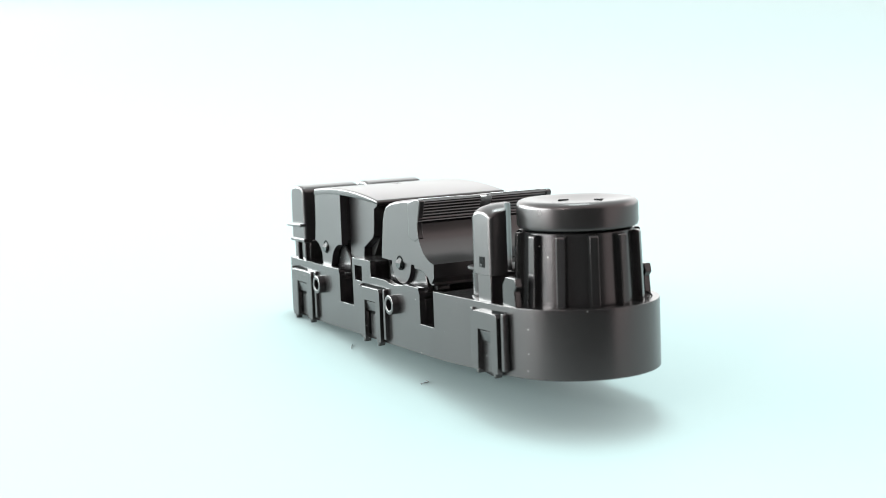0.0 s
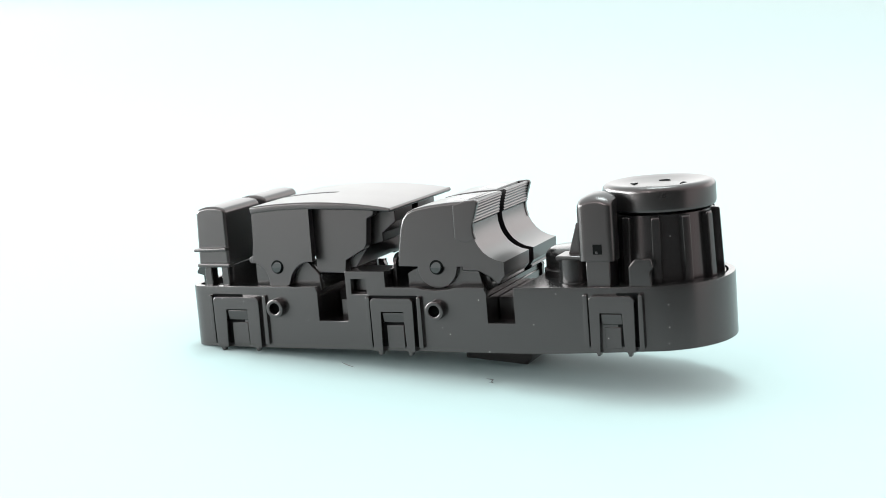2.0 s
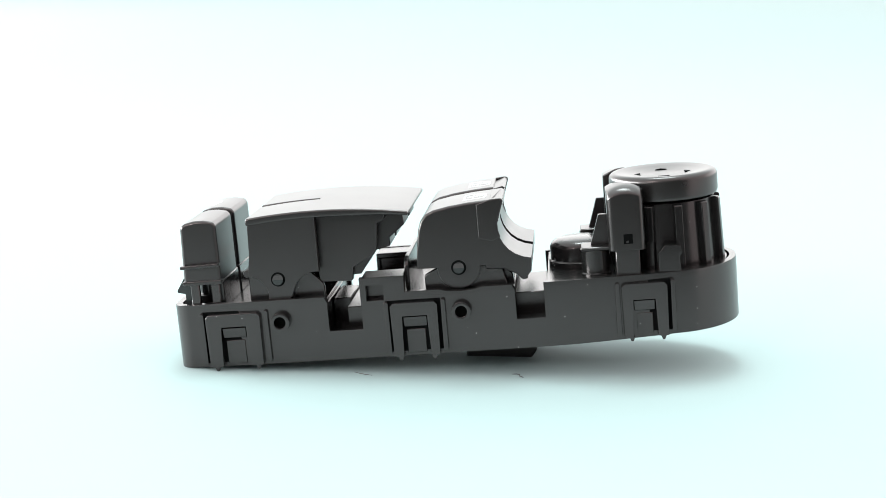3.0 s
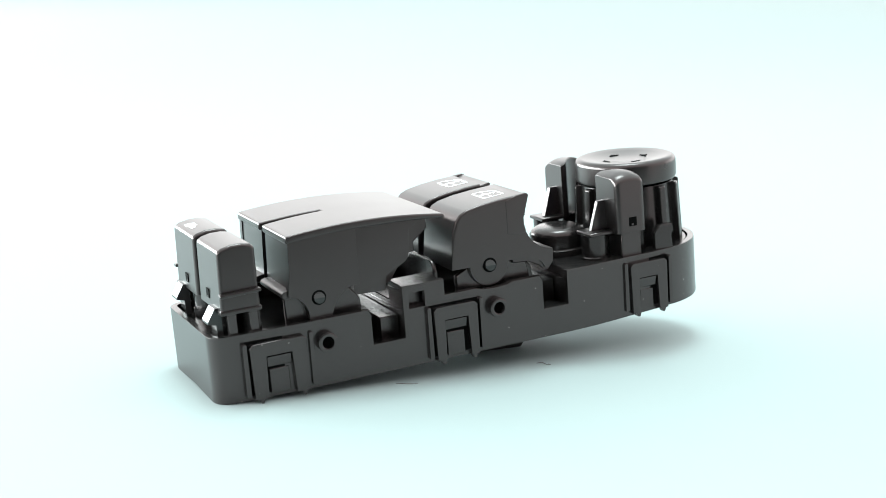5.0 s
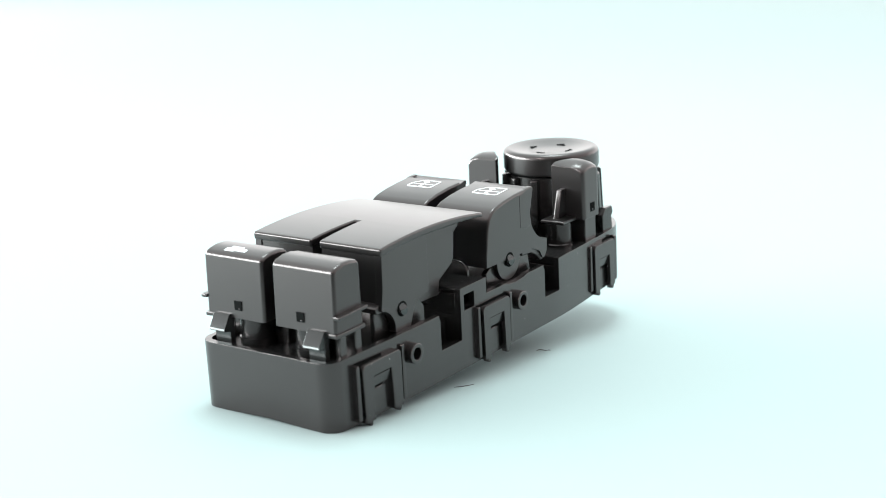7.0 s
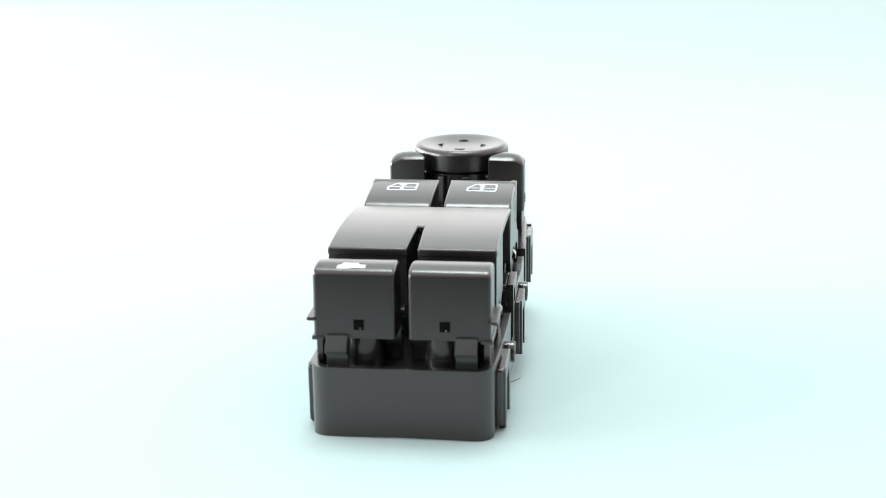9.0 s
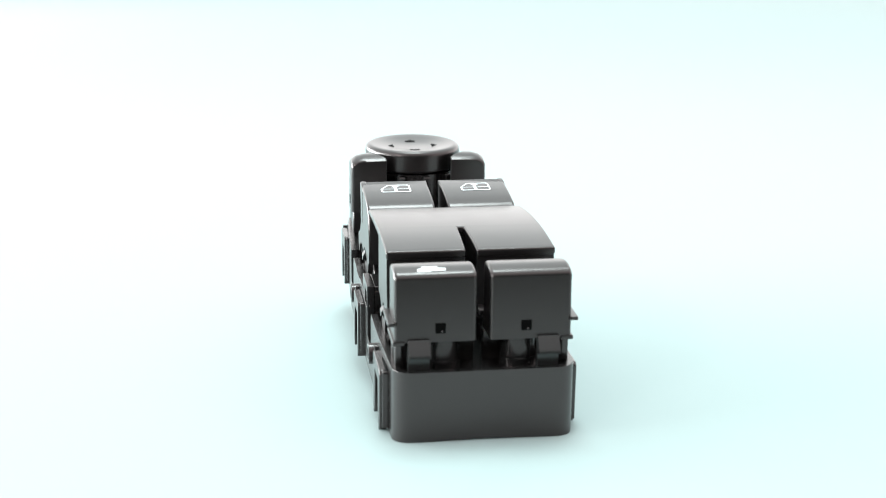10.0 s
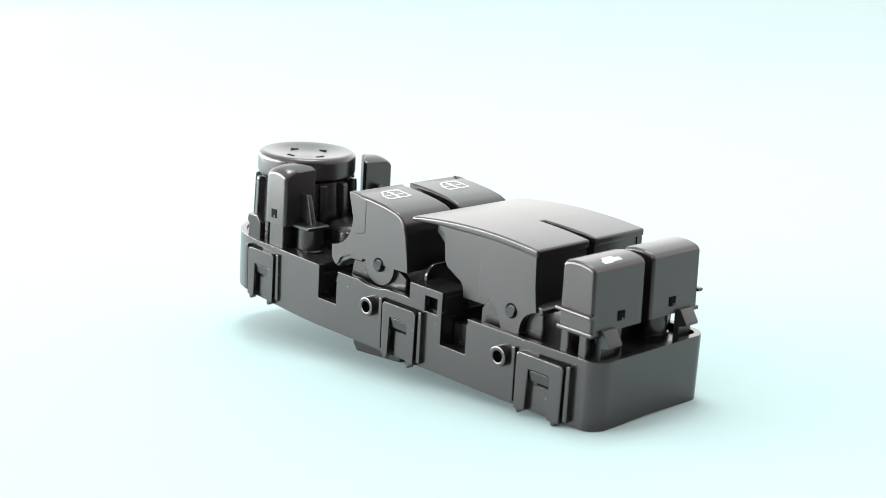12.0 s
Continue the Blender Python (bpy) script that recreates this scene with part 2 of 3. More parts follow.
# spring clips on the long sides
def build_clip(x0, x1, w0, w1, side, zt=3.4, zb=-12.6):
    s = side
    base = side_y((x0 + x1) / 2) - 0.2
    y = lambda d: s * (base + d)
    bm = bmesh.new()
    # inverted U, wider at its mouth
    add_prism(bm, [(x0 + 0.2, zb), (x0, zt - 0.9), (x0 + 0.9, zt), (x1 - 0.9, zt), (x1, zt - 0.9), (x1 - 0.2, zb),
                   (x1 - 1.0, zb), (x1 - 1.5, zb - 1.2), (x1 - 2.1, zb - 1.2), (x1 - 2.6, zb), (w1 + 0.4, zb), (w1, -0.6), (w0, -0.6), (w0 - 0.4, zb),
                   (x0 + 3.0, zb), (x0 + 2.6, zb - 1.2), (x0 + 1.9, zb - 1.2), (x0 + 1.4, zb)], y(0), y(2.1))
    bevel(bm, 0.5, 2)
    clip = part("clip", bm, HOUSING, panel, "raised spring clip on the housing wall")
    bm = bmesh.new()
    a = [bm.verts.new(v) for v in ((w0 + 0.2, y(1.7), -0.9), (w1 - 0.2, y(1.7), -0.9), (w1 - 0.2, y(1.1), -3.9), (w0 + 0.2, y(1.1), -3.9))]
    b = [bm.verts.new(v) for v in ((w0 + 0.2, y(-0.3), -0.7), (w1 - 0.2, y(-0.3), -0.7), (w1 - 0.2, y(-0.3), -4.4), (w0 + 0.2, y(-0.3), -4.4))]
    bm.faces.new(a)
    bm.faces.new(b[::-1])
    for i in range(4):
        bm.faces.new((a[i], b[i], b[(i + 1) % 4], a[(i + 1) % 4]))
    bevel(bm, 0.25, 2)
    part("catch", bm, HOUSING, clip)
    bm = bmesh.new()
    add_box(bm, w0 + 0.7, w1 - 0.9, y(-0.2), y(0.5), zb + 0.6, -4.8)
    bevel(bm, 0.2, 1)
    part("tongue", bm, HOUSING, clip)
    # black plate on the wall, standing in for shaded slots round clip and tongue
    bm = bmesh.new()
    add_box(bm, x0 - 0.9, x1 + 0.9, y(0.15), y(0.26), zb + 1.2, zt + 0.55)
    part("slot_shade", bm, INK_AND_GAP_SHADE, clip)
    for rx in (x0 - 2.0, x1 + 0.8):
        bm = bmesh.new()
        add_prism(bm, [(rx, zb + 1.0), (rx + 0.2, zt), (rx + 0.5, zt + 0.4), (rx + 1.2, zt + 0.4), (rx + 1.5, zt), (rx + 1.5, zb + 1.0)], y(-0.3), y(1.5))
        bevel(bm, 0.3, 2)
        part("rib", bm, HOUSING, clip)


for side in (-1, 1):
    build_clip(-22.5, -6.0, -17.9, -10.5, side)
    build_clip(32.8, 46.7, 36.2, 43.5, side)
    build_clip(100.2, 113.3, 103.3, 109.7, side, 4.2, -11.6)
    for x, z in ((0.0, 0.0), (53.6, -0.2)):
        bm = bmesh.new()
        add_tube(bm, x, z, 1.7, 2.9, side * 23.5, side * 26.7)
        bevel(bm, 0.2, 2)
        boss = part("boss", bm, HOUSING, panel, "small round hollow boss")
        # black disc painted for the shade inside the hollow boss
        bm = bmesh.new()
        add_rod(bm, x, z, 1.72, side * 24.45, side * 24.62)
        part("bore_shade", bm, INK_AND_GAP_SHADE, boss)


# the two small end buttons
def build_small_button(side):
    s = side
    y0, y1 = s * 1.7, s * 22.7
    bm = bmesh.new()
    prof = [(-28.3, 12.9), (-27.7, 29.2), (-27.2, 30.1), (-26.2, 30.7), (-23.5, 31.3), (-20.5, 31.3), (-18.0, 30.8), (-16.9, 29.9), (-17.0, 12.9)]
    add_prism(bm, prof, y0, y1)
    bevel(bm, 0.95, 4, 50, lambda e: any(v.co.z > 20 for v in e.verts))
    btn = part("small_button", bm, PLASTIC, panel, "satin black push button with rounded top")
    # skirt ledge on the outer flank
    bm = bmesh.new()
    add_prism(bm, [(-28.6, 17.3), (-28.6, 18.3), (-16.8, 18.6), (-16.8, 17.6)], s * 22.2, s * 24.4)
    bevel(bm, 0.3, 2)
    part("ledge", bm, PLASTIC, btn)
    bm = bmesh.new()
    add_box(bm, -28.6, -16.8, s * 20, s * 23.2, 12.2, 13.4)
    bevel(bm, 0.3, 2)
    part("skirt", bm, PLASTIC, btn)
    # square opening in the front face, its shaded depth drawn as a black box
    bm = bmesh.new()
    add_box(bm, -28.42, -28.0, s * 11.0 - 1.3, s * 11.0 + 1.3, 15.2, 17.8)
    part("hole_shade", bm, INK_AND_GAP_SHADE, btn)
    bm = bmesh.new()
    add_box(bm, -28.55, -28.2, s * 11.0 - 0.7, s * 11.0 - 0.1, 15.3, 15.9)
    bevel(bm, 0.1, 1)
    part("hole_lug", bm, HOUSING, btn)
    # stem below
    bm = bmesh.new()
    add_lathe(bm, [(0, 4.4), (5.0, 4.4), (5.0, 7.0), (4.6, 7.2), (4.6, 13.2), (0, 13.2)], -22.6, s * 10.0, 40)
    part("stem", bm, DARK, btn)
    bm = bmesh.new()
    add_box(bm, -20.2, -16.8, s * 1.2, s * 21.0, 4.5, 12.8)
    bevel(bm, 0.3, 1)
    part("switch_body", bm, DARK, btn)
    for px in (-26.6, -20.4):
        bm = bmesh.new()
        add_box(bm, px, px + 2.6, s * 20.6, s * 22.4, 4.4, 12.5)
        bevel(bm, 0.25, 1)
        part("guide_post", bm, HOUSING, btn)
    # barbed latch in front
    bm = bmesh.new()
    add_prism(bm, [(-29.2, 4.4), (-29.2, 9.0), (-31.6, 9.6), (-31.4, 10.4), (-29.2, 13.8), (-27.4, 13.8), (-27.4, 4.4)], s * 16.6 - 2.8, s * 16.6 + 2.8)
    bevel(bm, 0.15, 2)
    part("latch", bm, PIN, panel, "glossy black barbed latch at the housing rim")
    return btn


small_a = build_small_button(-1)
small_b = build_small_button(1)
bm = bmesh.new()
pts = [(-25.6, 9.4), (-25.6, 13.0), (-26.0, 13.4), (-26.0, 16.6), (-24.6, 16.6), (-24.3, 15.6), (-23.3, 15.3), (-23.3, 11.4), (-24.1, 11.2), (-24.3, 9.4)]
skin = lambda x: np.interp(x, (-26.2, -23.5, -20.5), (30.7, 31.3, 31.3))
lo = [bm.verts.new((x, y, skin(x) - 0.3)) for x, y in pts]
hi = [bm.verts.new((x, y, skin(x) + 0.06)) for x, y in pts]
bm.faces.new(hi)
bm.faces.new(lo[::-1])
for i in range(len(pts)):
    j = (i + 1) % len(pts)
    bm.faces.new((lo[i], lo[j], hi[j], hi[i]))
part("symbol", bm, WHITE_INK, small_b, "white printed symbol")


# the wide double rocker
def crown(x):
    return 32.0 - 0.00285 * (x - 12.0) ** 2 if x > 12 else 32.0 - 0.0029 * (x - 12.0) ** 2


def build_wide_rocker():
    bm = bmesh.new()
    xs = [-8.0 + 48.2 * k / 24 for k in range(25)]
    xs[9] = 10.7
    ys = [-22.6, -1.5, 1.5, 22.6]
    cache = {}

    def v(i, j, low):
        if (i, j, low) not in cache:
            x = xs[i]
            y = ys[j]
            if j in (1, 2) and x <= 10.71:
                y *= 0.55 + 0.45 * (10.7 - x) / 18.7
            thick = 2.2 - 0.9 * max(0, (x - 20) / 20)
            cache[i, j, low] = bm.verts.new((x, y, crown(x) - (thick if low else 0)))
        return cache[i, j, low]

    def on(i, j):
        if i < 0 or i >= len(xs) - 1 or j < 0 or j > 2:
            return False
        return not (j == 1 and (xs[i] + xs[i + 1]) / 2 < 10.7)

    for i in range(len(xs) - 1):
        for j in range(3):
            if not on(i, j):
                continue
            a, b, c, d = v(i, j, 0), v(i + 1, j, 0), v(i + 1, j + 1, 0), v(i, j + 1, 0)
            e, f, g, h = v(i, j, 1), v(i + 1, j, 1), v(i + 1, j + 1, 1), v(i, j + 1, 1)
            bm.faces.new((a, b, c, d))
            bm.faces.new((e, h, g, f))
            if not on(i, j - 1):
                bm.faces.new((a, e, f, b))
            if not on(i, j + 1):
                bm.faces.new((d, c, g, h))
            if not on(i - 1, j):
                bm.faces.new((a, d, h, e))
            if not on(i + 1, j):
                bm.faces.new((b, f, g, c))
    bevel(bm, 0.55, 3, 50)
    rocker = part("wide_rocker", bm, PLASTIC, panel, "wide satin black double rocker with a slit and a crowned top")
    for s in (-1, 1):
        # outer flank with its pivot lug between two arches
        bm = bmesh.new()
        prof = [(-8.8, 14.0), (-7.9, 20.0), (-7.5, 29.4), (12.6, 30.6), (12.4, 14.2)]
        prof += arc(11.4, 6.4, 7.4, 82, 168, 8) + [(3.6, 6.6), (1.6, 5.9), (-1.6, 5.9), (-3.4, 6.6)] + arc(-9.6, 7.4, 6.4, -6, 82, 8)
        add_prism(bm, prof, s * 22.4, s * 20.2)
        bevel(bm, 0.5, 3, 60)
        part("flank", bm, PLASTIC, rocker)
        bm = bmesh.new()
        add_prism(bm, [(-7.9, 15.0), (-7.2, 29.0), (12.0, 29.6), (12.0, 15.0)], s * 20.3, s * 1.6)
        part("core", bm, PLASTIC, rocker)
        # stepped-in rear flank
        bm = bmesh.new()
        add_prism(bm, [(11.8, 30.4), (11.8, 9.8), (21.6, 9.6), (22.2, 13.6), (28.6, 17.0), (29.6, 18.6), (30.4, 26.2), (32.5, 27.2), (33.0, 29.4)], s * 19.0, s * 15.6)
        bevel(bm, 0.3, 2, 60)
        part("rear_flank", bm, PLASTIC, rocker)
        bm = bmesh.new()
        add_prism(bm, [(13.0, 29.0), (13.0, 10.5), (24.0, 11.0), (28.0, 16.5), (28.6, 26.6), (28.6, 28.6)], s * 16.3, s * 0.0)
        part("rear_core", bm, PLASTIC, rocker)
        # fixed bracket behind the arches
        bm = bmesh.new()
        add_prism(bm, [(-9.4, 4.4), (-9.4, 13.4), (-4, 15.2), (8, 15.2), (13.2, 9.2), (13.2, 4.4)], s * 19.9, s * 18.4)
        bevel(bm, 0.3, 1)
        part("bracket", bm, HOUSING, panel, "upright pivot bracket")
        bm = bmesh.new()
        add_pin(bm, 0.0, 12.2, 1.6, s * 20.9, s * 23.2, 0.5)
        pin = part("pivot_pin", bm, PIN, rocker, "small round black pivot pin")
        # black ring on the flank for the shaded gap round the pin
        bm = bmesh.new()
        add_tube(bm, 0.0, 12.2, 1.6, 2.15, s * 22.2, s * 22.45)
        part("pin_gap_shade", bm, INK_AND_GAP_SHADE, pin)
        # lip along the foot of the front face
        bm = bmesh.new()
        add_prism(bm, [(-7.6, 13.2), (-9.8, 13.2), (-10.4, 13.8), (-10.4, 14.7), (-9.8, 15.3), (-7.6, 15.6)], s * 21.6, s * 1.9)
        bevel(bm, 0.3, 2, 60)
        part("front_lip", bm, PLASTIC, rocker)
        # stepped block under the overhanging rear edge
        bm = bmesh.new()
        add_prism(bm, [(28.4, 28.6), (37.6, 28.4), (37.8, 24.6), (33.2, 21.0), (33.2, 18.4), (28.4, 17.4)], s * 14.6, s * 1.9)
        bevel(bm, 0.3, 1, 60)
        part("rear_step", bm, PLASTIC, rocker)


build_wide_rocker()


# the pair of single rockers
def build_rocker(side):
    s = side
    ridges = []
    for k in range(7):
        z = 30.9 - k * 0.86
        x = 67.6 - 0.30 * k + 0.018 * k * k
        ridges += [(x, z), (x - 0.30, z - 0.26), (x - 0.10, z - 0.62)]
    prof = [(41.4, 12.4), (41.9, 19.0), (42.6, 23.6), (43.6, 26.4), (45.2, 28.3), (47.4, 29.3), (52.0, 30.2), (58.0, 30.9), (64.0, 31.3), (66.9, 31.4)]
    prof += ridges
    prof += [(65.55, 24.4), (65.7, 22.2), (66.3, 20.0), (67.2, 18.2), (68.6, 16.4), (70.4, 15.0), (72.6, 14.0), (74.9, 13.5), (74.7, 9.6), (73.2, 7.8), (72.2, 7.8), (70.6, 10.4), (66.4, 12.2), (60.4, 12.2)]
    prof += [(47.0, 12.3)]
    bm = bmesh.new()
    add_prism(bm, prof, s * 1.9, s * 22.3)
    bevel(bm, 0.8, 4, 60, lambda e: abs(e.verts[0].co.y - e.verts[1].co.y) < 0.1 and all(v.co.x < 64.5 for v in e.verts) and all(v.co.z > 14 for v in e.verts), False)
    rk = part("rocker", bm, PLASTIC, panel, "satin black rocker with grooved concave finger grip", 30)
    # smooth outer cheek that closes the ends of the grooves
    bm = bmesh.new()
    add_prism(bm, [(60.0, 30.2), (64.0, 31.35), (66.9, 31.6), (67.75, 31.3), (67.9, 30.7), (67.2, 28.4), (66.5, 26.2), (65.9, 24.2), (65.95, 22.2), (66.5, 20.1), (64.0, 19.0), (60.0, 20.0)], s * 20.6, s * 22.42)
    bevel(bm, 0.4, 3, 40)
    part("cheek", bm, PLASTIC, rk)
    # round pivot lug, set back a little below the flank
    bm = bmesh.new()
    add_prism(bm, [(60.2, 14.0)] + arc(53.6, 12.0, 6.3, -8, -172, 14) + [(47.2, 14.0)], s * 17.0, s * 21.95)
    bevel(bm, 0.25, 2, 60)
    part("pivot_lug", bm, PLASTIC, rk)
    bm = bmesh.new()
    add_prism(bm, [(61.4, 13.4), (61.4, 10.9), (66.6, 10.6), (70.2, 8.8), (72.0, 7.0), (73.6, 7.2), (73.0, 10.0), (70.0, 13.4)], s * 3.0, s * 21.7)
    bevel(bm, 0.3, 1, 60)
    part("grip_foot", bm, PLASTIC, rk)
    return rk


def finish_rocker(rk, s):
    bm = bmesh.new()
    add_pin(bm, 53.6, 12.0, 1.6, s * 20.9, s * 23.1, 0.5)
    pin = part("pivot_pin", bm, PIN, rk, "small round black pivot pin")
    # shade of the gap about the pin, laid on as a black ring
    bm = bmesh.new()
    add_tube(bm, 53.6, 12.0, 1.6, 2.2, s * 22.2, s * 22.36)
    part("pin_gap_shade", bm, INK_AND_GAP_SHADE, pin)
    # bracket and lever foot below
    bm = bmesh.new()
    add_prism(bm, [(43.2, 4.6), (43.2, 10.0), (47, 12.0), (61.5, 12.0), (66.4, 10.6), (67.6, 4.6)], s * 20.6, s * 18.8)
    bevel(bm, 0.3, 1)
    part("bracket", bm, HOUSING, panel, "upright pivot bracket")
    bm = bmesh.new()
    add_prism(bm, [(62.6, 11.8), (66.0, 12.0), (69.0, 8.4), (69.4, 5.0), (67.6, 4.9), (66.4, 7.4)], s * 18.6, s * 14.2)
    bevel(bm, 0.3, 1)
    part("lever_foot", bm, DARK, rk)
    # window symbol, printed on the sloping top
    yc = s * 12.3
    ring = [(56.0, -4.1), (56.0, 4.1), (56.5, 4.6), (59.0, 4.6), (62.4, 2.4), (62.8, 1.4), (62.8, -4.0), (62.3, -4.6), (56.5, -4.6)]
    bm = bmesh.new()
    zt = lambda x: np.interp(x, (52, 58, 64, 66.9), (30.2, 30.9, 31.3, 31.4)) + 0.02
    cx, cy = 59.2, -0.4
    outer = [(x, y) for x, y in ring]
    inner = [(cx + (x - cx) * 0.84, cy + (y - cy) * 0.89) for x, y in ring]
    n = len(ring)
    for k in range(n):
        q = [outer[k], outer[(k + 1) % n], inner[(k + 1) % n], inner[k]]
        lo = [bm.verts.new((x, yc + y, zt(x) - 0.25)) for x, y in q]
        hi = [bm.verts.new((x, yc + y, zt(x) + 0.06)) for x, y in q]
        bm.faces.new(hi)
        bm.faces.new(lo[::-1])
        for i in range(4):
            bm.faces.new((lo[i], lo[(i + 1) % 4], hi[(i + 1) % 4], hi[i]))
    for q in ([(59.3, -0.45), (59.3, 0.45), (60.9, 0.45), (60.9, -0.45)], [(60.8, -1.3), (60.8, 1.3), (62.0, 0.0)], [(58.7, -4.1), (58.7, 4.0), (59.0, 4.0), (59.0, -4.1)], [(57.0, -0.5), (57.0, 0.5), (58.6, 0.5), (58.6, -0.5)]):
        lo = [bm.verts.new((x, yc + y, zt(x) - 0.25)) for x, y in q]
        hi = [bm.verts.new((x, yc + y, zt(x) + 0.05)) for x, y in q]
        bm.faces.new(hi)
        bm.faces.new(lo[::-1])
        m = len(q)
        for i in range(m):
            bm.faces.new((lo[i], lo[(i + 1) % m], hi[(i + 1) % m], hi[i]))
    part("symbol", bm, WHITE_INK, rk, "white printed window symbol")


for side in (-1, 1):
    finish_rocker(build_rocker(side), side)

# upright plate between the wide rocker and the pair
bm = bmesh.new()
pts = [(-18.2, 4.6)] + [(-14.6 + 3.6 * math.cos(radians(a)), 11.6 + 3.6 * math.sin(radians(a))) for a in (180, 157, 135, 112, 90)]
pts += [(14.6 + 3.6 * math.cos(radians(a)), 11.6 + 3.6 * math.sin(radians(a))) for a in (90, 67, 45, 22, 0)] + [(18.2, 4.6)]
a = [bm.verts.new((37.1, y, z)) for y, z in pts]
b = [bm.verts.new((38.5, y, z)) for y, z in pts]
bm.faces.new(a)
bm.faces.new(b[::-1])
for i in range(len(pts)):
    j = (i + 1) % len(pts)
    bm.faces.new((a[i], b[i], b[j], a[j]))
bevel(bm, 0.4, 2, 60)
part("divider_plate", bm, DARK, panel, "glossy black upright plate with rounded corners")


# the tall buttons beside the knob
def build_tall_button(s):
    # outline hollowed to clear the knob, top crowned along its length
    bm = bmesh.new()
    m = 14
    rings = []
    for k in range(m + 1):
        f = k / m
        x = 97.5 + 10.4 * f
        inner = math.sqrt(max(0.0, 18.4 ** 2 - (114.6 - x) ** 2)) + 0.4
        inner = max(inner, 10.8)
        outer = 22.6 - 0.9 * max(0, 1 - f * 9) ** 2 - 0.9 * max(0, 1 - (1 - f) * 9) ** 2
        top = 30.3 + 2.1 * math.sin(math.pi * (0.05 + 0.9 * f)) ** 0.7
        sec = [(inner, 13.6), (outer, 13.6), (outer - 0.1, top - 2.7), (outer - 0.6, top - 1.6), (outer - 2.0, top - 0.7), (outer - 4.4, top - 0.15), (inner + 0.4, top), (inner, top - 0.4)]
        rings.append([bm.verts.new((x, s * y, z)) for y, z in sec])
    for a, b in zip(rings, rings[1:]):
        for i in range(8):
            bm.faces.new((a[i], a[(i + 1) % 8], b[(i + 1) % 8], b[i]))
    bm.faces.new(rings[0])
    bm.faces.new(rings[-1][::-1])
    bmesh.ops.recalc_face_normals(bm, faces=bm.faces)
    bevel(bm, 0.6, 3, 55)
    btn = part("tall_button", bm, PLASTIC, panel, "tall satin black button with rounded top beside the knob", 45)
    # black box in place of the shade within the square opening
    bm = bmesh.new()
    add_box(bm, 101.8, 104.4, s * 22.3, s * 22.72, 15.6, 18.4)
    part("hole_shade", bm, INK_AND_GAP_SHADE, btn)
    bm = bmesh.new()
    add_box(bm, 102.5, 103.2, s * 22.5, s * 22.8, 15.8, 16.5)
    part("hole_lug", bm, HOUSING, btn)
    bm = bmesh.new()
    add_box(bm, 99.2, 106.2, s * 14.0, s * 21.9, 5.0, 14.0)
    bevel(bm, 0.3, 1)
    part("foot", bm, PLASTIC, btn)
    # plate with a fin over a small drum
    bm = bmesh.new()
    add_box(bm, 89.5, 98.6, s * 11.0, s * 19.6, 13.4, 14.6)
    bevel(bm, 0.3, 1)
    part("shelf", bm, PLASTIC, btn)
    bm = bmesh.new()
    add_prism(bm, [(92.2, 14.4), (95.0, 23.6), (98.2, 23.6), (98.2, 14.4)], s * 14.2, s * 16.0)
    bevel(bm, 0.3, 2)
    part("fin", bm, PLASTIC, btn)
    bm = bmesh.new()
    add_lathe(bm, [(0, 5.2), (4.6, 5.2), (4.6, 6.6), (4.2, 6.9), (4.2, 13.6), (0, 13.6)], 93.4, s * 15.4, 40)
    part("drum", bm, DARK, btn)
    # latch at the rim
    bm = bmesh.new()
    add_prism(bm, [(111.4, 4.8), (111.4, 11.8), (113.2, 14.0), (117.8, 14.0), (118.4, 11.6), (117.4, 10.6), (118.0, 4.8)], s * 19.4, s * 21.6)
    bevel(bm, 0.35, 2)
    part("latch", bm, DARK, panel, "glossy black barbed latch at the housing rim")


for side in (-1, 1):
    build_tall_button(side)

# low boss on the deck before the knob
bm = bmesh.new()
add_lathe(bm, [(0, 5.2), (9.6, 5.2), (9.6, 8.0), (9.0, 8.4), (9.0, 12.2), (8.2, 13.6), (6.4, 14.4), (0, 14.6)], 89.0, 0.0, 48)
part("round_boss", bm, DARK, panel, "low round glossy black boss on the deck")

# ---- mirror knob ----
KX, KY = 115.2, 0.0
bm = bmesh.new()
add_lathe(bm, [(0, 25.6), (15.0, 25.6), (15.8, 26.0), (16.1, 26.8), (16.1, 31.3), (15.95, 32.1), (15.5, 32.7), (14.8, 33.05), (13.8, 33.1), (11.0, 32.7), (7.0, 32.0), (0, 31.7)], KX, KY, 96)
cap = part("knob_cap", bm, PLASTIC, panel, "round satin black mirror knob cap with dished top")
bm = bmesh.new()
add_lathe(bm, [(0, 4.8), (15.6, 4.8), (14.8, 25.0), (13.0, 25.7), (0, 25.7)], KX, KY, 96)
barrel = part("knob_barrel", bm, DARK, panel, "ribbed glossy black knob barrel")
for k in range(12):
    a = math.tau * (k + 0.35) / 12
    bm = bmesh.new()
    add_prism(bm, [(14.0, 4.8), (17.5, 4.8), (16.8, 24.4), (16.3, 24.8), (13.8, 24.8)], -1.2, 1.2)
    bevel(bm, 0.5, 2)
    bmesh.ops.rotate(bm, cent=(0, 0, 0), matrix=Matrix.Rotation(a, 3, "Z"), verts=bm.verts)
    bmesh.ops.translate(bm, vec=(KX, KY, 0), verts=bm.verts)
    part("rib", bm, DARK, barrel)
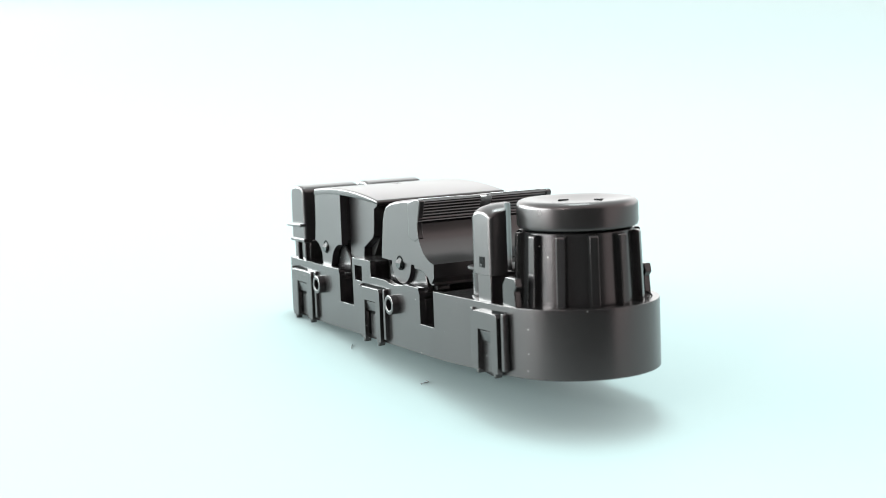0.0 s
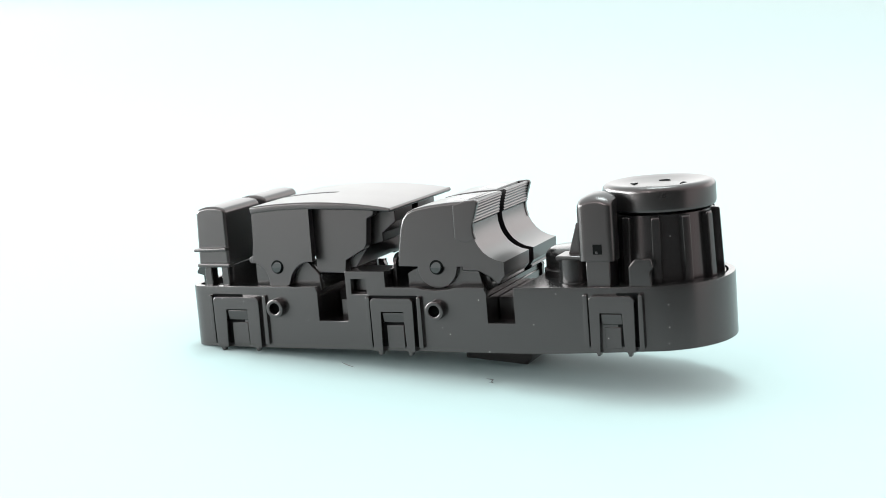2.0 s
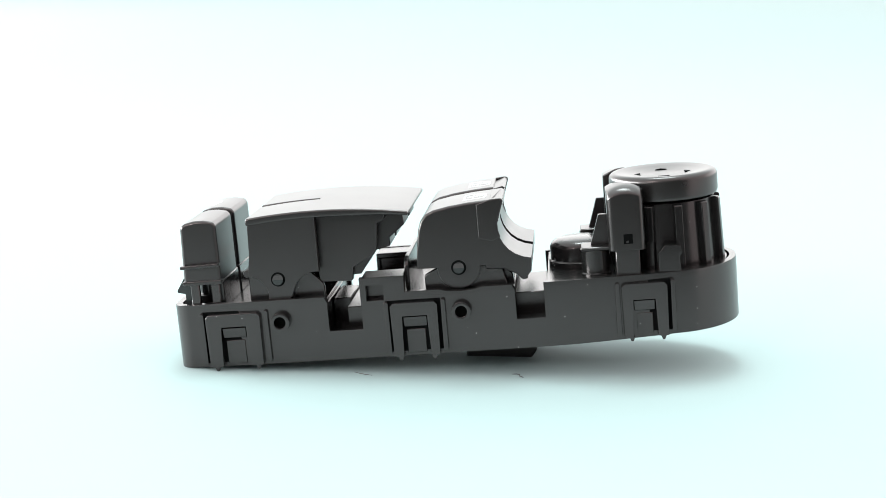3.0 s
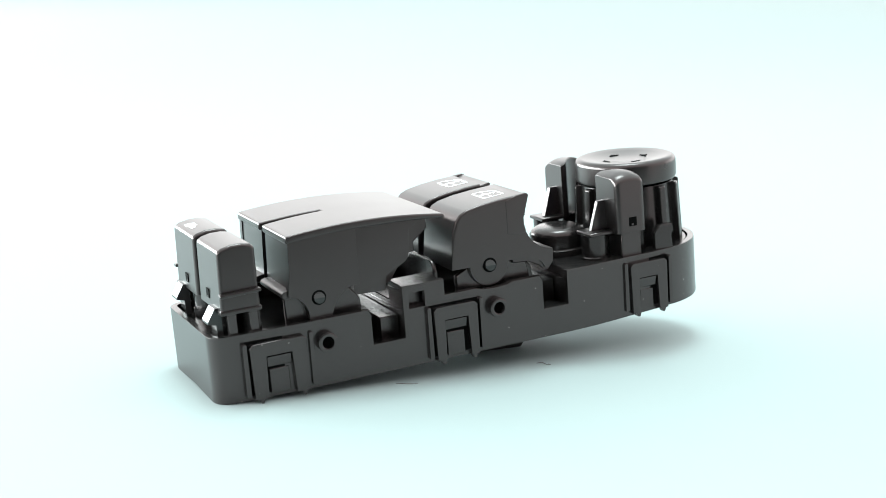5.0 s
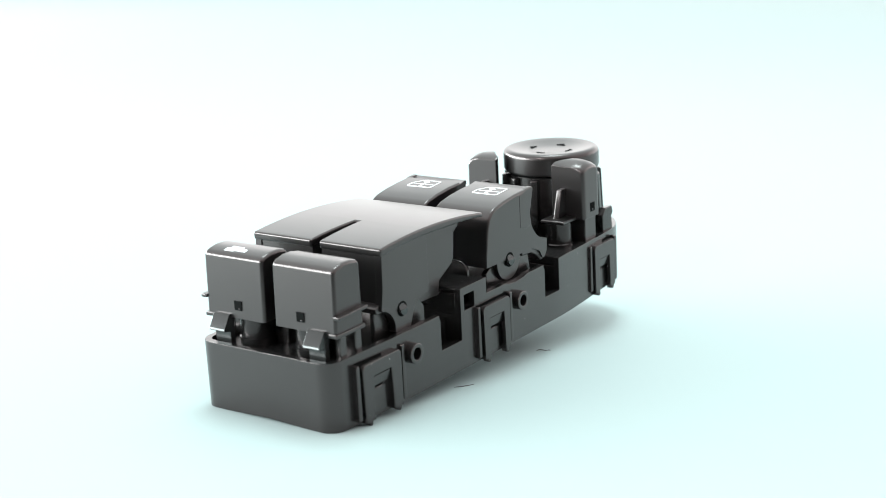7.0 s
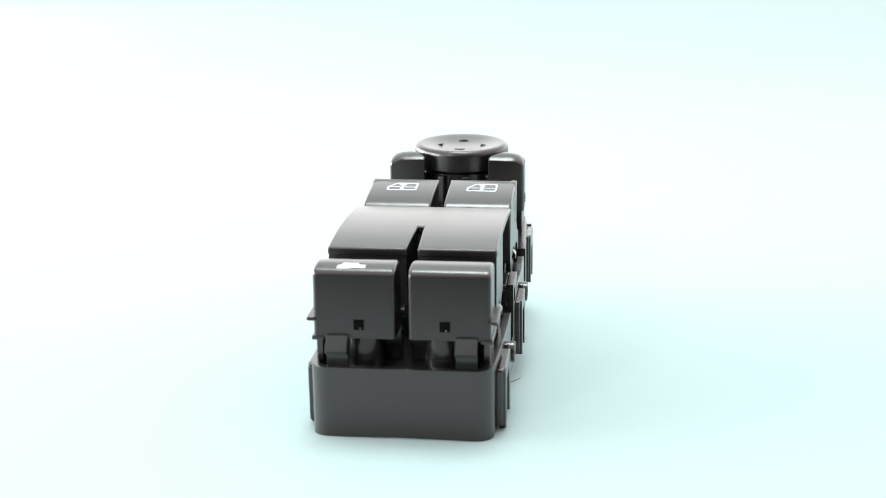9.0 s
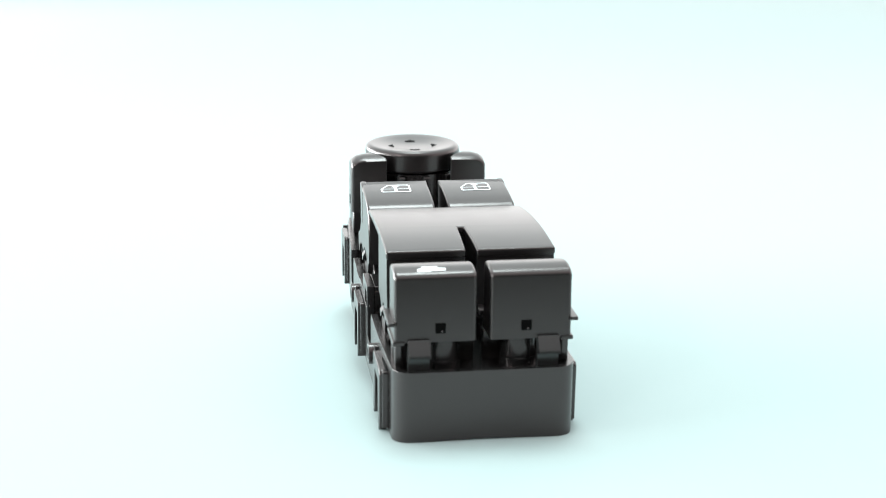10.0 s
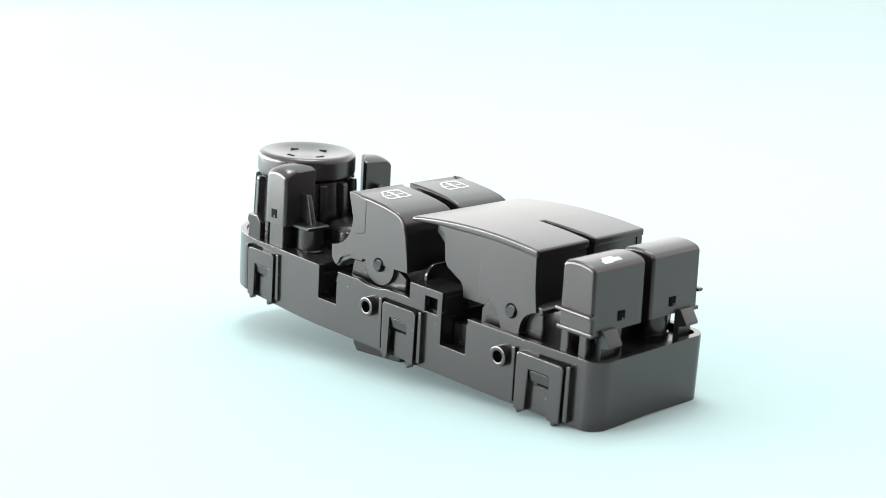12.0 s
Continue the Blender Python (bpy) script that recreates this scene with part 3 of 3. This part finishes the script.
for k in range(4):
    a = math.tau * k / 4
    bm = bmesh.new()
    pts = [(Matrix.Rotation(a, 3, "Z") @ Vector((x, y, 0))) for x, y in ((8.6, 0), (6.6, -1.7), (6.6, 1.7))]
    add_plan(bm, [(KX + q.x, KY + q.y) for q in pts], 31.5, 32.25)
    part("arrow_mark", bm, INK_AND_GAP_SHADE, cap, "small dark arrow mark")

# screw-like plug on the round end
bm = bmesh.new()
add_lathe(bm, [(0, -0.6), (1.1, -0.6), (1.1, 0.1), (0.8, 0.3), (0, 0.3)], 0, 0, 20)
bmesh.ops.rotate(bm, cent=(0, 0, 0), matrix=Matrix.Rotation(math.pi / 2, 3, "Y"), verts=bm.verts)
aa = math.atan2(-12.4, 132.5 - 112.8)
bmesh.ops.rotate(bm, cent=(0, 0, 0), matrix=Matrix.Rotation(aa, 3, "Z"), verts=bm.verts)
bmesh.ops.translate(bm, vec=(112.8 + 22.1 * math.cos(aa), 22.1 * math.sin(aa), 2.9), verts=bm.verts)
part("plug", bm, PIN, panel, "small round plug in the housing wall")


# ---- stray fibres on the table ----
def build_fibre(pts, r):
    bm = bmesh.new()
    rings = []
    for i, (x, y, z) in enumerate(pts):
        ax, ay, az = pts[max(0, i - 1)]
        bx, by, bz = pts[min(len(pts) - 1, i + 1)]
        d = Vector((bx - ax, by - ay, bz - az)).normalized()
        u = d.orthogonal().normalized()
        v = d.cross(u)
        k = 0.5 if i in (0, len(pts) - 1) else 1.0
        rings.append([bm.verts.new(Vector((x, y, z)) + (u * math.cos(q) + v * math.sin(q)) * r * k) for q in (0, 1.257, 2.513, 3.77, 5.027)])
    for a, b in zip(rings, rings[1:]):
        for k in range(5):
            bm.faces.new((a[k], a[(k + 1) % 5], b[(k + 1) % 5], b[k]))
    bm.faces.new(rings[0])
    bm.faces.new(rings[-1][::-1])
    ob = part("fibre", bm, FIBRE)
    return tagged(ob, "short thin dark fibre lying on the white tabletop", "fibre", "fibres on the table")


FIBRES = [
    (build_fibre([(-3.2, -0.5, 0.15), (-1.2, -0.3, 0.15), (1.0, 0.1, 0.15), (3.2, 0.8, 0.15)], 0.13), (-4.5, -32.3)),
    (build_fibre([(-1.6, -0.4, 0.2), (-0.6, 0.4, 0.3), (0.2, 0.9, 0.2), (1.2, -0.2, 0.15), (1.8, -0.6, 0.15)], 0.14), (29.1, -1.6)),
    (build_fibre([(-0.6, -0.5, 0.2), (0.0, 0.1, 0.3), (0.6, 0.2, 0.15)], 0.16), (31.5, -2.4)),
]

# ---- motion: the panel and the fibres on the table turn together ----
def motions():
    for thing, rest in MOVERS:
        walk(thing, [(t, pose(0, 0, 0, 0, 0, a) @ rest) for t, a in TURN])


# the fibres' places are those at 6.0 s, when the table has turned by 100.64 degrees
MOVERS = [(panel, REST)] + [(f, pose(0, 0, 0, 0, 0, -100.64) @ pose(x * MM, y * MM, 0)) for f, (x, y) in FIBRES]
motions()
